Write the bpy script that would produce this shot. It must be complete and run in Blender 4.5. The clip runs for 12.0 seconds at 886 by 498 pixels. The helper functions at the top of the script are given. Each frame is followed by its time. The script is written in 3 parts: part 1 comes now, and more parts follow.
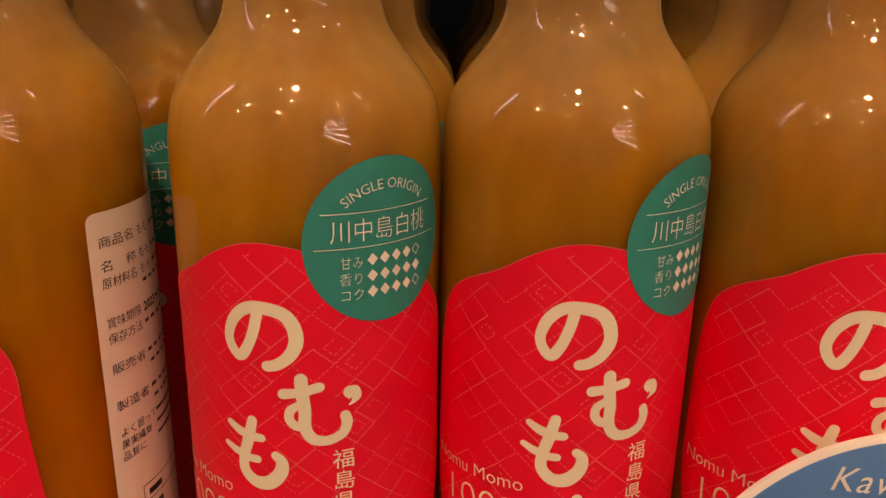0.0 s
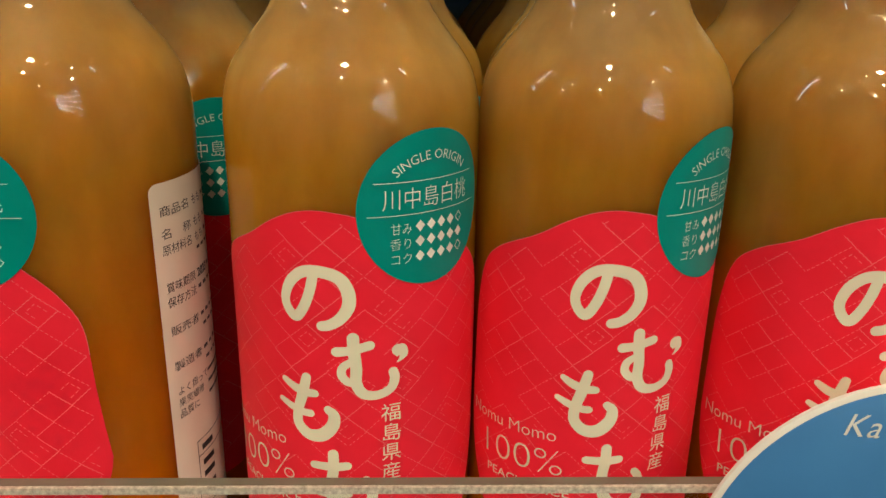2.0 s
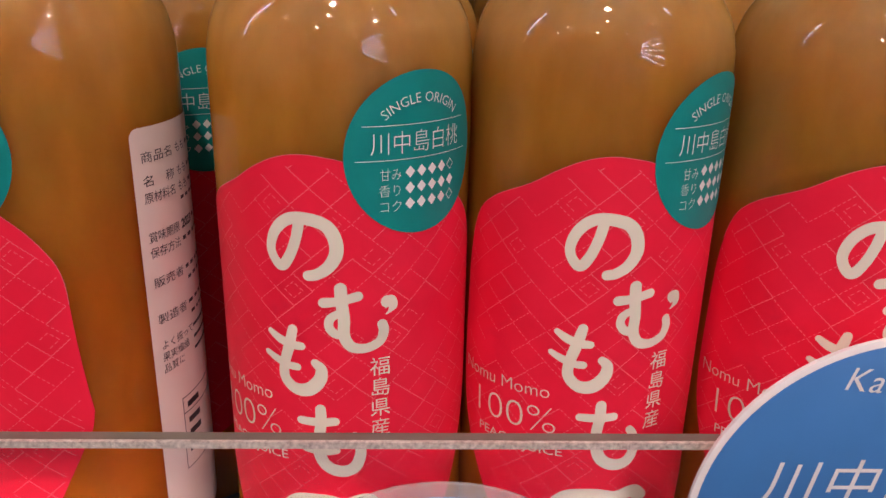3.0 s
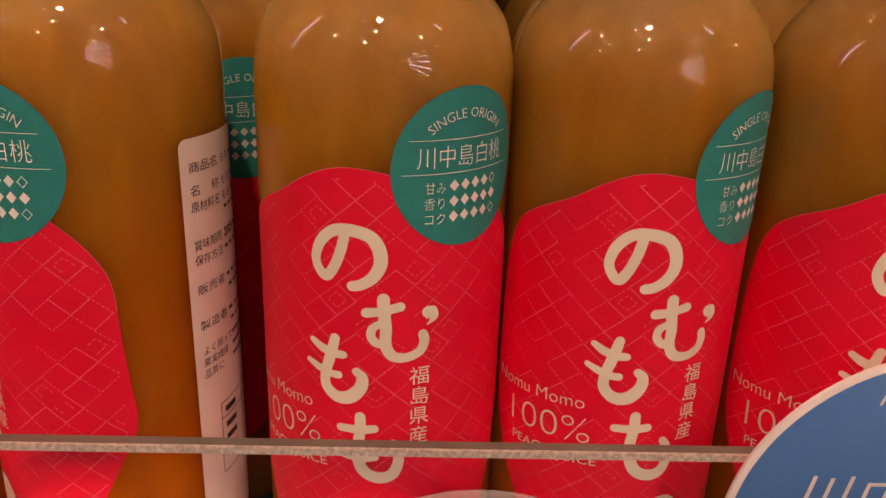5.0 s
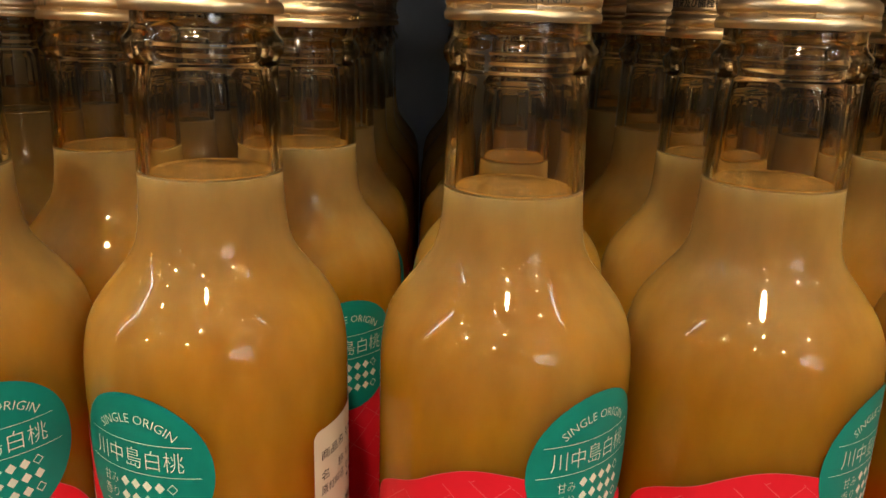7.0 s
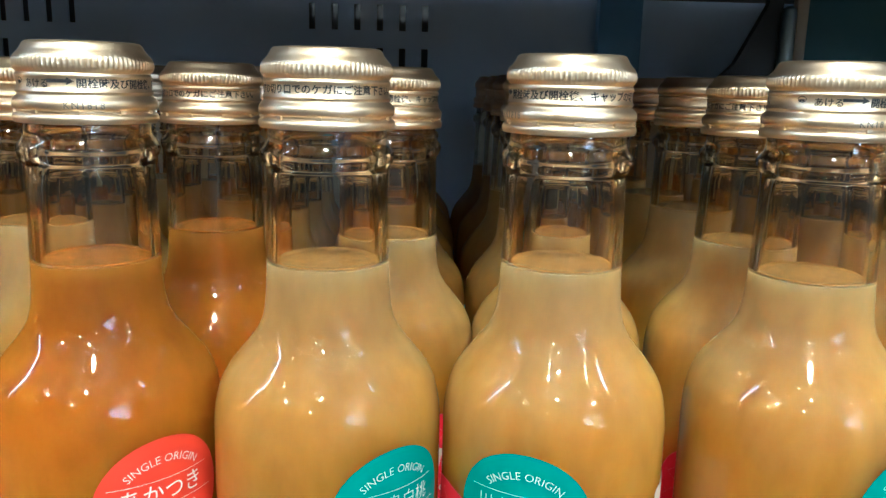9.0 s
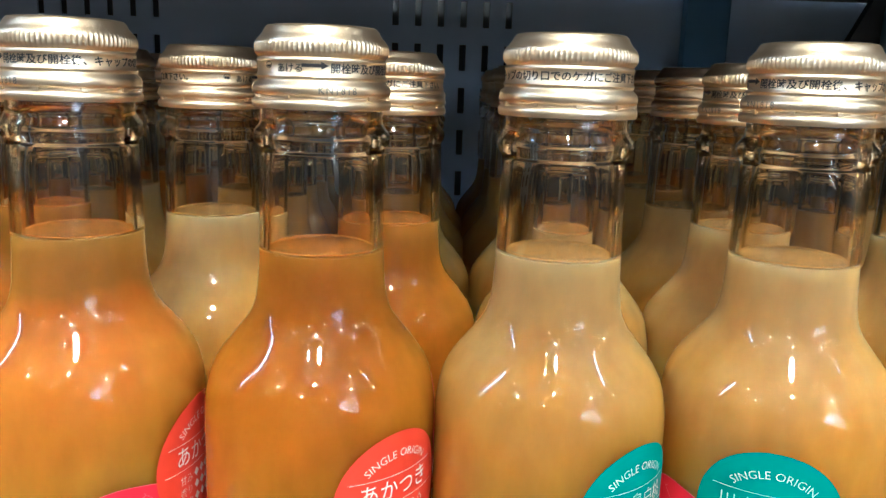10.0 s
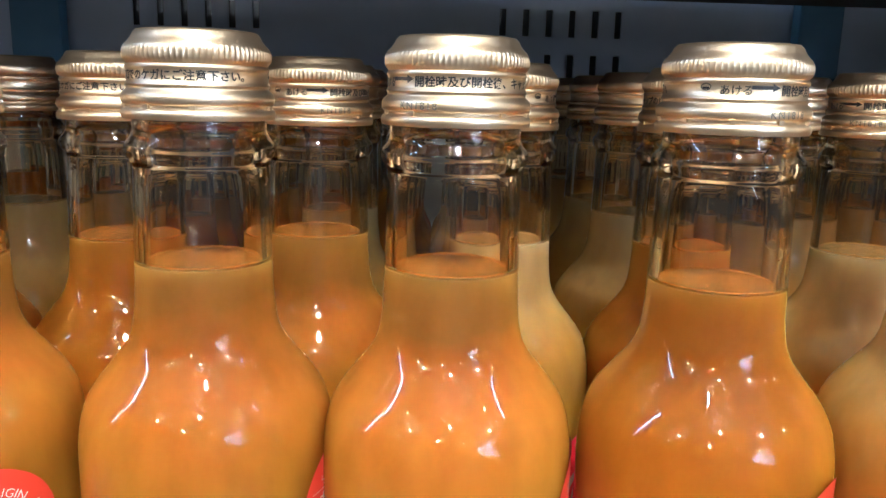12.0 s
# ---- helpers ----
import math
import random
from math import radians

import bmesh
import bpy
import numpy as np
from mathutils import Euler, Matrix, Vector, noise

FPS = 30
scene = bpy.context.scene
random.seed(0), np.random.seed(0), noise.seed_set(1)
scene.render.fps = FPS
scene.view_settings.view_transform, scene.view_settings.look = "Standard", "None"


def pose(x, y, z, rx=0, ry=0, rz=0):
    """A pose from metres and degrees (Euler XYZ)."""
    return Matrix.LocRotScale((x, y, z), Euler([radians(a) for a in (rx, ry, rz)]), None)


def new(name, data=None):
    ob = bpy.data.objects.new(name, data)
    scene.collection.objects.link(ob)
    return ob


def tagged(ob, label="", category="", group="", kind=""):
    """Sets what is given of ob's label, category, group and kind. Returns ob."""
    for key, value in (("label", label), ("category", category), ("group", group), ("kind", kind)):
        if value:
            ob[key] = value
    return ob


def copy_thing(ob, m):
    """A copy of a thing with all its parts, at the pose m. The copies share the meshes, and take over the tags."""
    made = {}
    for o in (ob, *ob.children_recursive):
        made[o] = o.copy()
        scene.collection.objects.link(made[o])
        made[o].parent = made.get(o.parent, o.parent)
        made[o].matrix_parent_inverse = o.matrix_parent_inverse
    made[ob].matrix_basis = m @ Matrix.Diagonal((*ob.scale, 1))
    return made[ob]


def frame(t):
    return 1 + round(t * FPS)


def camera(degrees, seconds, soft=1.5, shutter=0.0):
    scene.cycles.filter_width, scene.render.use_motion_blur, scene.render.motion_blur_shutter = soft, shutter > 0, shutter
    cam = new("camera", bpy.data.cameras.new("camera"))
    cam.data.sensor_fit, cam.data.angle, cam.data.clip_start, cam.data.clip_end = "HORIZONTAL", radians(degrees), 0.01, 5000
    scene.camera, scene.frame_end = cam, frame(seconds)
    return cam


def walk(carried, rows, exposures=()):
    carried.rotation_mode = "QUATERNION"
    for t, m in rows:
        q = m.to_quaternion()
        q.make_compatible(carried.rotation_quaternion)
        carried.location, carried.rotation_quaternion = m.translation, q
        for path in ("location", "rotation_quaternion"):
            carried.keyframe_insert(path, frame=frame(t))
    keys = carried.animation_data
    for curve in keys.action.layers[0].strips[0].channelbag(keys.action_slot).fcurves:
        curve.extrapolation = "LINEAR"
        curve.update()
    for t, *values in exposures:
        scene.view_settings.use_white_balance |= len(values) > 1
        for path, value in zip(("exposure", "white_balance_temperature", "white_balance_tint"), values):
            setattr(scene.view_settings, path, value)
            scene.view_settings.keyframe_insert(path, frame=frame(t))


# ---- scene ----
cam = camera(58.68, 12.0, soft=1.5)
walk(cam, [
    (0.0, pose(0.02303, -0.14866, 0.14811, 72.725, -0.994, -0.761)),
    (0.5, pose(0.01102, -0.15670, 0.15670, 72.665, -1.338, -1.224)),
    (1.0, pose(0.00759, -0.15887, 0.15478, 72.596, -1.293, -1.553)),
    (1.5, pose(0.00820, -0.15929, 0.15473, 72.052, -1.181, -1.580)),
    (2.0, pose(0.01303, -0.15811, 0.14900, 71.070, -0.978, -1.629)),
    (2.5, pose(0.01388, -0.15566, 0.14288, 70.438, -0.820, -1.442)),
    (2.7, pose(0.01511, -0.15623, 0.14176, 70.226, -1.050, -1.425)),
    (4.3, pose(0.00962, -0.15389, 0.14071, 69.715, -1.484, -1.889)),
    (4.5, pose(0.00887, -0.15465, 0.14337, 69.792, -1.901, -1.472)),
    (5.0, pose(0.00752, -0.15733, 0.14409, 69.937, -1.905, -1.143)),
    (5.5, pose(0.00271, -0.15328, 0.14466, 70.830, -1.718, -0.782)),
    (6.0, pose(-0.00507, -0.14892, 0.14782, 72.142, -1.792, -0.696)),
    (6.5, pose(-0.01061, -0.14949, 0.16864, 73.433, -1.714, -0.637)),
    (6.7, pose(-0.01306, -0.14825, 0.17815, 73.520, -1.698, -0.582)),
    (8.3, pose(-0.03849, -0.16596, 0.19923, 77.029, -1.573, -0.213)),
    (8.4, pose(-0.04293, -0.16840, 0.20063, 77.140, -1.733, -0.273)),
    (8.5, pose(-0.04780, -0.16950, 0.20032, 77.510, -1.760, -0.300)),
    (9.0, pose(-0.08786, -0.17174, 0.19720, 78.119, -1.424, -1.188)),
    (9.5, pose(-0.11408, -0.17110, 0.19485, 78.330, -1.800, -0.780)),
    (10.0, pose(-0.13570, -0.16793, 0.19310, 78.209, -1.875, -0.516)),
    (10.5, pose(-0.16133, -0.16032, 0.19704, 77.970, -1.838, -1.392)),
    (11.0, pose(-0.18373, -0.15822, 0.19525, 78.309, -1.819, -1.516)),
    (11.5, pose(-0.19983, -0.15702, 0.19439, 78.358, -1.563, -1.638)),
    (12.0, pose(-0.22035, -0.15180, 0.19365, 78.742, -1.479, -2.301)),
], exposures=(
    (0.0, -0.62, 9600, 40), (0.6, -0.50, 7550, 7), (1.5, -0.32, 7250, -4), (2.1, -0.28, 6200, 5), (2.6, -0.26, 5250, 23),
    (4.3, -0.75, 8000, 51), (5.5, -0.61, 7350, 42), (6.0, -0.48, 7000, 26), (6.6, -0.42, 7800, 13), (8.3, 0.76, 4680, -7), (12.0, 0.92, 4830, 3)))

# ---- light ----
world = bpy.data.worlds.new("world")
scene.world = world
world.use_nodes = True
world.node_tree.nodes["Background"].inputs[0].default_value = (0.9, 0.85, 0.8, 1)
world.node_tree.nodes["Background"].inputs[1].default_value = 0.03


def bulb(name, place, watts, radius, colour):
    d = bpy.data.lights.new(name, "POINT")
    d.energy, d.shadow_soft_size, d.color = watts, radius, colour
    o = new(name, d)
    o.location = place
    return o


WARM = (1.0, 0.80, 0.56)
bulb("shop_spot_lamp", (-0.20, -1.60, 1.70), 12, 0.05, WARM)
bulb("shop_spot_lamp", (-0.10, -1.00, 1.72), 66, 0.04, WARM)
bulb("shop_spot_lamp", (-0.80, -2.75, 1.72), 14, 0.07, WARM)
bulb("shop_spot_lamp", (1.35, -1.7, 1.72), 30, 0.035, WARM)
bulb("shop_spot_lamp", (-1.75, -1.7, 1.72), 30, 0.035, WARM)


# ---- materials ----
def mat(name, colour, rough=0.5, metal=0.0, **more):
    m = bpy.data.materials.new(name)
    m.use_nodes = True
    b = m.node_tree.nodes["Principled BSDF"]
    b.inputs["Base Color"].default_value = (*colour, 1)
    b.inputs["Roughness"].default_value = rough
    b.inputs["Metallic"].default_value = metal
    for k, v in more.items():
        b.inputs[k.replace("_", " ")].default_value = v
    return m


def mottled(m, a, b, scale, detail=4.0, bump=0.0, bump_scale=None, stretch=(1, 1, 1), random_mix=0.0, rough=None):
    """Colour that drifts between a and b, with fine relief."""
    t = m.node_tree
    p = t.nodes["Principled BSDF"]
    co = t.nodes.new("ShaderNodeTexCoord")
    mp = t.nodes.new("ShaderNodeMapping")
    mp.inputs["Scale"].default_value = stretch
    t.links.new(co.outputs["Object"], mp.inputs["Vector"])
    n = t.nodes.new("ShaderNodeTexNoise")
    n.inputs["Scale"].default_value = scale
    n.inputs["Detail"].default_value = detail
    t.links.new(mp.outputs["Vector"], n.inputs["Vector"])
    r = t.nodes.new("ShaderNodeValToRGB")
    r.color_ramp.elements[0].position, r.color_ramp.elements[1].position = 0.3, 0.7
    r.color_ramp.elements[0].color, r.color_ramp.elements[1].color = (*a, 1), (*b, 1)
    t.links.new(n.outputs["Fac"], r.inputs["Fac"])
    out = r.outputs["Color"]
    if random_mix:
        oi = t.nodes.new("ShaderNodeObjectInfo")
        hs = t.nodes.new("ShaderNodeHueSaturation")
        mr = t.nodes.new("ShaderNodeMapRange")
        mr.inputs["To Min"].default_value, mr.inputs["To Max"].default_value = 1 - random_mix, 1 + random_mix
        t.links.new(oi.outputs["Random"], mr.inputs["Value"])
        t.links.new(mr.outputs["Result"], hs.inputs["Value"])
        t.links.new(out, hs.inputs["Color"])
        out = hs.outputs["Color"]
    t.links.new(out, p.inputs["Base Color"])
    if rough:
        mr = t.nodes.new("ShaderNodeMapRange")
        mr.inputs["To Min"].default_value, mr.inputs["To Max"].default_value = rough
        t.links.new(n.outputs["Fac"], mr.inputs["Value"])
        t.links.new(mr.outputs["Result"], p.inputs["Roughness"])
    if bump:
        n2 = t.nodes.new("ShaderNodeTexNoise")
        n2.inputs["Scale"].default_value = bump_scale or scale * 6
        n2.inputs["Detail"].default_value = 5
        t.links.new(co.outputs["Object"], n2.inputs["Vector"])
        bp = t.nodes.new("ShaderNodeBump")
        bp.inputs["Strength"].default_value = bump
        bp.inputs["Distance"].default_value = 0.0005
        t.links.new(n2.outputs["Fac"], bp.inputs["Height"])
        t.links.new(bp.outputs["Normal"], p.inputs["Normal"])
    return m


def glow(name, colour, strength):
    m = bpy.data.materials.new(name)
    m.use_nodes = True
    p = m.node_tree.nodes["Principled BSDF"]
    p.inputs["Base Color"].default_value = (*colour, 1)
    p.inputs["Emission Color"].default_value = (*colour, 1)
    p.inputs["Emission Strength"].default_value = strength
    return m


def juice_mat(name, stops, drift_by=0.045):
    """Cloudy juice behind glass: (height, colour) stops for settled layers and painted-in light from above, with
    drifting pulp.
    """
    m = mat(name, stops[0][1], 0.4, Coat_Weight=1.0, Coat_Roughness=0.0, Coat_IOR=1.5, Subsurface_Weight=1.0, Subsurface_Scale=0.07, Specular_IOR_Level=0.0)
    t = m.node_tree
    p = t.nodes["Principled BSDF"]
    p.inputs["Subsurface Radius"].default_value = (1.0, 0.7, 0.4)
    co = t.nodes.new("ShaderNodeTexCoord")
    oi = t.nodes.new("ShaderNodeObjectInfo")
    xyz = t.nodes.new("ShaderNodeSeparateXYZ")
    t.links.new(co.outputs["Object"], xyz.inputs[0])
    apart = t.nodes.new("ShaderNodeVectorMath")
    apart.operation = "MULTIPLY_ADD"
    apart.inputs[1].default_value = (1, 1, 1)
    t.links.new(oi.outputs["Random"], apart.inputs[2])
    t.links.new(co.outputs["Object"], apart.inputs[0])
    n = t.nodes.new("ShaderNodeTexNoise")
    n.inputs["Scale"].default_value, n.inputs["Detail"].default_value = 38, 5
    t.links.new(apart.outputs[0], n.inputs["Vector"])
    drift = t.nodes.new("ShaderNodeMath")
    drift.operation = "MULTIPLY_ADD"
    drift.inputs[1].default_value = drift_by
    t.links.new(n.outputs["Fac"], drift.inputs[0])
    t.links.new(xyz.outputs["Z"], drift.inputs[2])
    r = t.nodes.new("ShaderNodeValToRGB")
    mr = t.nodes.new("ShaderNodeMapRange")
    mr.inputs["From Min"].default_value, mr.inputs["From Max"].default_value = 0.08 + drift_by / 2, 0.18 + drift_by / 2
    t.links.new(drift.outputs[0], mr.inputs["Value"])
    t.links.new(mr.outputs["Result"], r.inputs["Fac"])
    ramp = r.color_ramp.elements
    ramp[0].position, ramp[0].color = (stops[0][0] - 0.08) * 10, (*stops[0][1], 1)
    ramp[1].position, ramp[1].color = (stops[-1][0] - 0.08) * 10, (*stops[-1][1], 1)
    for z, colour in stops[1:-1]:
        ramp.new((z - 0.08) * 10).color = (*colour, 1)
    # fine wisps of pulp
    fine = t.nodes.new("ShaderNodeTexNoise")
    fine.inputs["Scale"].default_value, fine.inputs["Detail"].default_value = 160, 6
    tall = t.nodes.new("ShaderNodeMapping")
    tall.inputs["Scale"].default_value = (1, 1, 0.45)
    t.links.new(apart.outputs[0], tall.inputs["Vector"])
    t.links.new(tall.outputs[0], fine.inputs["Vector"])
    wisps = t.nodes.new("ShaderNodeMapRange")
    wisps.inputs["From Min"].default_value, wisps.inputs["From Max"].default_value = 0.3, 0.7
    wisps.inputs["To Min"].default_value, wisps.inputs["To Max"].default_value = 0.90, 1.10
    t.links.new(fine.outputs["Fac"], wisps.inputs["Value"])
    hs = t.nodes.new("ShaderNodeHueSaturation")
    m2 = t.nodes.new("ShaderNodeMapRange")
    m2.inputs["To Min"].default_value, m2.inputs["To Max"].default_value = 0.93, 1.07
    t.links.new(oi.outputs["Random"], m2.inputs["Value"])
    both = t.nodes.new("ShaderNodeMath")
    both.operation = "MULTIPLY"
    t.links.new(m2.outputs["Result"], both.inputs[0])
    t.links.new(wisps.outputs["Result"], both.inputs[1])
    t.links.new(both.outputs[0], hs.inputs["Value"])
    t.links.new(r.outputs["Color"], hs.inputs["Color"])
    t.links.new(hs.outputs["Color"], p.inputs["Base Color"])
    # slight unevenness of moulded glass
    ripple = t.nodes.new("ShaderNodeTexNoise")
    ripple.inputs["Scale"].default_value, ripple.inputs["Detail"].default_value = 90, 2
    t.links.new(apart.outputs[0], ripple.inputs["Vector"])
    bp = t.nodes.new("ShaderNodeBump")
    bp.inputs["Strength"].default_value, bp.inputs["Distance"].default_value = 0.025, 0.001
    t.links.new(ripple.outputs["Fac"], bp.inputs["Height"])
    t.links.new(bp.outputs["Normal"], p.inputs["Coat Normal"])
    return m


# saturated below, greyer at the neck: settled pulp plus overhead light put into colour
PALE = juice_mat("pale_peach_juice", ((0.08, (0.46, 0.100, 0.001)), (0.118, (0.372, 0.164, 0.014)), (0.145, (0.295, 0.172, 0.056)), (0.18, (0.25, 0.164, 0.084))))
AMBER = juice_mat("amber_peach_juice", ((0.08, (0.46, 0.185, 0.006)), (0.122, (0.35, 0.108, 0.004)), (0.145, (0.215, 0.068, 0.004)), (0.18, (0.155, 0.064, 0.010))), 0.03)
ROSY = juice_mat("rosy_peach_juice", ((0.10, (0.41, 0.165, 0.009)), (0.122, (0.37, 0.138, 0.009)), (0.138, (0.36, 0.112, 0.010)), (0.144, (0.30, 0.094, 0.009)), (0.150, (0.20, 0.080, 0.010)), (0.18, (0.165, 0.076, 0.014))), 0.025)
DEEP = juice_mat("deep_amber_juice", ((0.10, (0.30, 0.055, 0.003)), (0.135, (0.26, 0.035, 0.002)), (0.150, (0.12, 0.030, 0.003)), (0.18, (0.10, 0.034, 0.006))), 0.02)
FROTH = mottled(mat("juice_froth", (0.2, 0.1, 0.03), 0.12), (0.20, 0.075, 0.008), (0.26, 0.10, 0.014), 400, bump=0.15, bump_scale=1800)
FROTH_PALE = mottled(mat("pale_juice_froth", (0.6, 0.4, 0.15), 0.12), (0.22, 0.125, 0.034), (0.28, 0.165, 0.055), 400, bump=0.15, bump_scale=1800)
TUBE = glow("cool_tube_light", (0.72, 0.82, 1.0), 17)
SPOTLIGHT = glow("warm_spot_glow", (1.0, 0.82, 0.6), 180)
SLAT = glow("bright_louvre", (0.95, 0.95, 1.0), 22)
GLASS = mat("clear_glass", (1.0, 0.90, 0.73), 0.0, Transmission_Weight=1.0, IOR=1.48)
RED = mottled(mat("red_label_paper", (0.7, 0.02, 0.04), 0.5, Coat_Weight=0.1, Coat_Roughness=0.25, Specular_IOR_Level=0.3), (0.82, 0.011, 0.034), (0.88, 0.018, 0.048), 60, bump=0.06, bump_scale=900)
TEAL = mottled(mat("teal_sticker_paper", (0.0, 0.25, 0.21), 0.5, Coat_Weight=0.06, Coat_Roughness=0.2, Specular_IOR_Level=0.25), (0.0, 0.225, 0.200), (0.001, 0.265, 0.235), 80, bump=0.03, bump_scale=900)
SCARLET = mottled(mat("scarlet_sticker_paper", (0.75, 0.05, 0.02), 0.3, Coat_Weight=0.3, Coat_Roughness=0.2), (0.72, 0.045, 0.018), (0.8, 0.06, 0.028), 80, bump=0.03, bump_scale=900)
CREAM = mat("cream_print", (0.76, 0.74, 0.57), 0.5)
PINKPRINT = mat("pale_pink_print", (0.87, 0.16, 0.16), 0.5)
WHITEPRINT = mat("white_print", (0.85, 0.83, 0.78), 0.45)
PAPER = mottled(mat("white_label_paper", (0.8, 0.72, 0.68), 0.5), (0.72, 0.64, 0.52), (0.79, 0.71, 0.58), 70, bump=0.05, bump_scale=1200)
INK = mat("black_ink", (0.02, 0.018, 0.02), 0.5)
CAPMETAL = mottled(mat("champagne_aluminium", (0.82, 0.70, 0.55), 0.3, 1.0), (0.90, 0.69, 0.45), (0.955, 0.785, 0.56), 220, bump=0.08, bump_scale=2500, rough=(0.28, 0.44))
FAINT = mat("grey_lot_print", (0.18, 0.15, 0.12), 0.5)
ACRYLIC = mat("clear_acrylic", (0.97, 0.98, 0.97), 0.02, Transmission_Weight=1.0, IOR=1.3)
SAWN = mottled(mat("sawn_acrylic_edge", (0.62, 0.58, 0.52), 0.35), (0.36, 0.33, 0.27), (0.76, 0.71, 0.60), 1100, bump=0.9, bump_scale=2600)
FROST = mottled(mat("frosted_acrylic", (0.4, 0.38, 0.34), 0.4), (0.12, 0.112, 0.085), (0.16, 0.15, 0.115), 90, bump=0.1, bump_scale=900)
CLEARRIM = mat("clear_card_rim", (0.8, 0.8, 0.76), 0.15, Alpha=0.28)
BLUE = mottled(mat("blue_card", (0.045, 0.19, 0.46), 0.45), (0.042, 0.18, 0.44), (0.05, 0.20, 0.48), 60, bump=0.04, bump_scale=1500)
CARDWHITE = mat("white_card", (0.8, 0.78, 0.72), 0.55)
PANEL = mottled(mat("slate_blue_panel", (0.05, 0.065, 0.09), 0.45, 0.0), (0.48, 0.56, 0.70), (0.54, 0.63, 0.78), 14, bump=0.1, bump_scale=900)
UPRIGHT = mottled(mat("steel_blue_upright", (0.09, 0.17, 0.26), 0.4, 0.3), (0.10, 0.22, 0.36), (0.13, 0.26, 0.42), 30, bump=0.1, bump_scale=900)
BLACK = mottled(mat("black_bracket_paint", (0.01, 0.01, 0.011), 0.5), (0.008, 0.008, 0.009), (0.014, 0.014, 0.015), 40, bump=0.1)
SHADOWED = mottled(mat("dark_slot_shade", (0.06, 0.07, 0.09), 0.6), (0.035, 0.04, 0.05), (0.05, 0.055, 0.07), 20, bump=0.1)
CHROME = mat("brushed_steel", (0.55, 0.66, 0.70), 0.3, 1.0)
BEIGE = mottled(mat("beige_standard", (0.3, 0.24, 0.19), 0.5), (0.58, 0.49, 0.38), (0.66, 0.55, 0.44), 40, bump=0.1)
DARKTEAL = mottled(mat("dark_teal_board", (0.02, 0.055, 0.07), 0.5), (0.07, 0.19, 0.23), (0.09, 0.23, 0.28), 20, bump=0.1)
SHELF = mottled(mat("dark_shelf_wood", (0.05, 0.03, 0.02), 0.5), (0.04, 0.022, 0.014), (0.07, 0.042, 0.027), 30, stretch=(0.15, 1, 1), bump=0.2, bump_scale=400)
WALL = mottled(mat("shop_wall_paint", (0.3, 0.28, 0.25), 0.8), (0.20, 0.188, 0.176), (0.25, 0.237, 0.225), 3, bump=0.1, bump_scale=200)
CEILING = mottled(mat("white_ceiling_paint", (0.42, 0.40, 0.37), 0.8), (0.38, 0.36, 0.33), (0.46, 0.44, 0.41), 3, bump=0.1, bump_scale=200)
FLOORM = mottled(mat("shop_floor", (0.25, 0.2, 0.16), 0.4), (0.09, 0.07, 0.055), (0.12, 0.095, 0.075), 4, bump=0.1, bump_scale=100)


# ---- mesh helpers ----
def finish(bm, smooth=None):
    me = bpy.data.meshes.new("shape")
    bm.to_mesh(me)
    bm.free()
    if smooth is not None:
        me.polygons.foreach_set("use_smooth", [True] * len(me.polygons))
        if smooth < 180:
            me.set_sharp_from_angle(angle=radians(smooth))
    return me


def part(name, data, material, parent=None, label="", smooth=None):
    me = finish(data, smooth) if isinstance(data, bmesh.types.BMesh) else data
    me.name = name
    if not me.materials:
        me.materials.append(material)
    o = new(name, me)
    if parent:
        o.parent = parent
    if label:
        o["label"] = label
    return o


def lathe(profile, n=72, bumps=None):
    """Turns (r, z) pairs round z. bumps(ring, segment) adds to the radius."""
    bm = bmesh.new()
    rings = []
    for i, (r, z) in enumerate(profile):
        if r < 1e-6:
            rings.append([bm.verts.new((0, 0, z))])
        else:
            ring = []
            for k in range(n):
                a = 2 * math.pi * k / n
                q = r + (bumps(i, k) if bumps else 0)
                ring.append(bm.verts.new((q * math.sin(a), -q * math.cos(a), z)))
            rings.append(ring)
    for a, b in zip(rings, rings[1:]):
        for k in range(n):
            j = (k + 1) % n
            if len(a) == 1 and len(b) == 1:
                continue
            if len(a) == 1:
                bm.faces.new((a[0], b[j], b[k]))
            elif len(b) == 1:
                bm.faces.new((a[k], a[j], b[0]))
            else:
                bm.faces.new((a[k], a[j], b[j], b[k]))
    return bm


def spline(pts, steps=8, closed=False):
    """A smooth line through the points."""
    out, n = [], len(pts)
    for i in range(n if closed else n - 1):
        if closed:
            p = [Vector(pts[(i + d) % n]) for d in (-1, 0, 1, 2)]
        else:
            p = [Vector(pts[min(max(i + d, 0), n - 1)]) for d in (-1, 0, 1, 2)]
        for s in range(steps):
            t = s / steps
            out.append(0.5 * (2 * p[1] + (p[2] - p[0]) * t + (2 * p[0] - 5 * p[1] + 4 * p[2] - p[3]) * t * t
                              + (3 * p[1] - p[0] - 3 * p[2] + p[3]) * t ** 3))
    if not closed:
        out.append(Vector(pts[-1]))
    return out


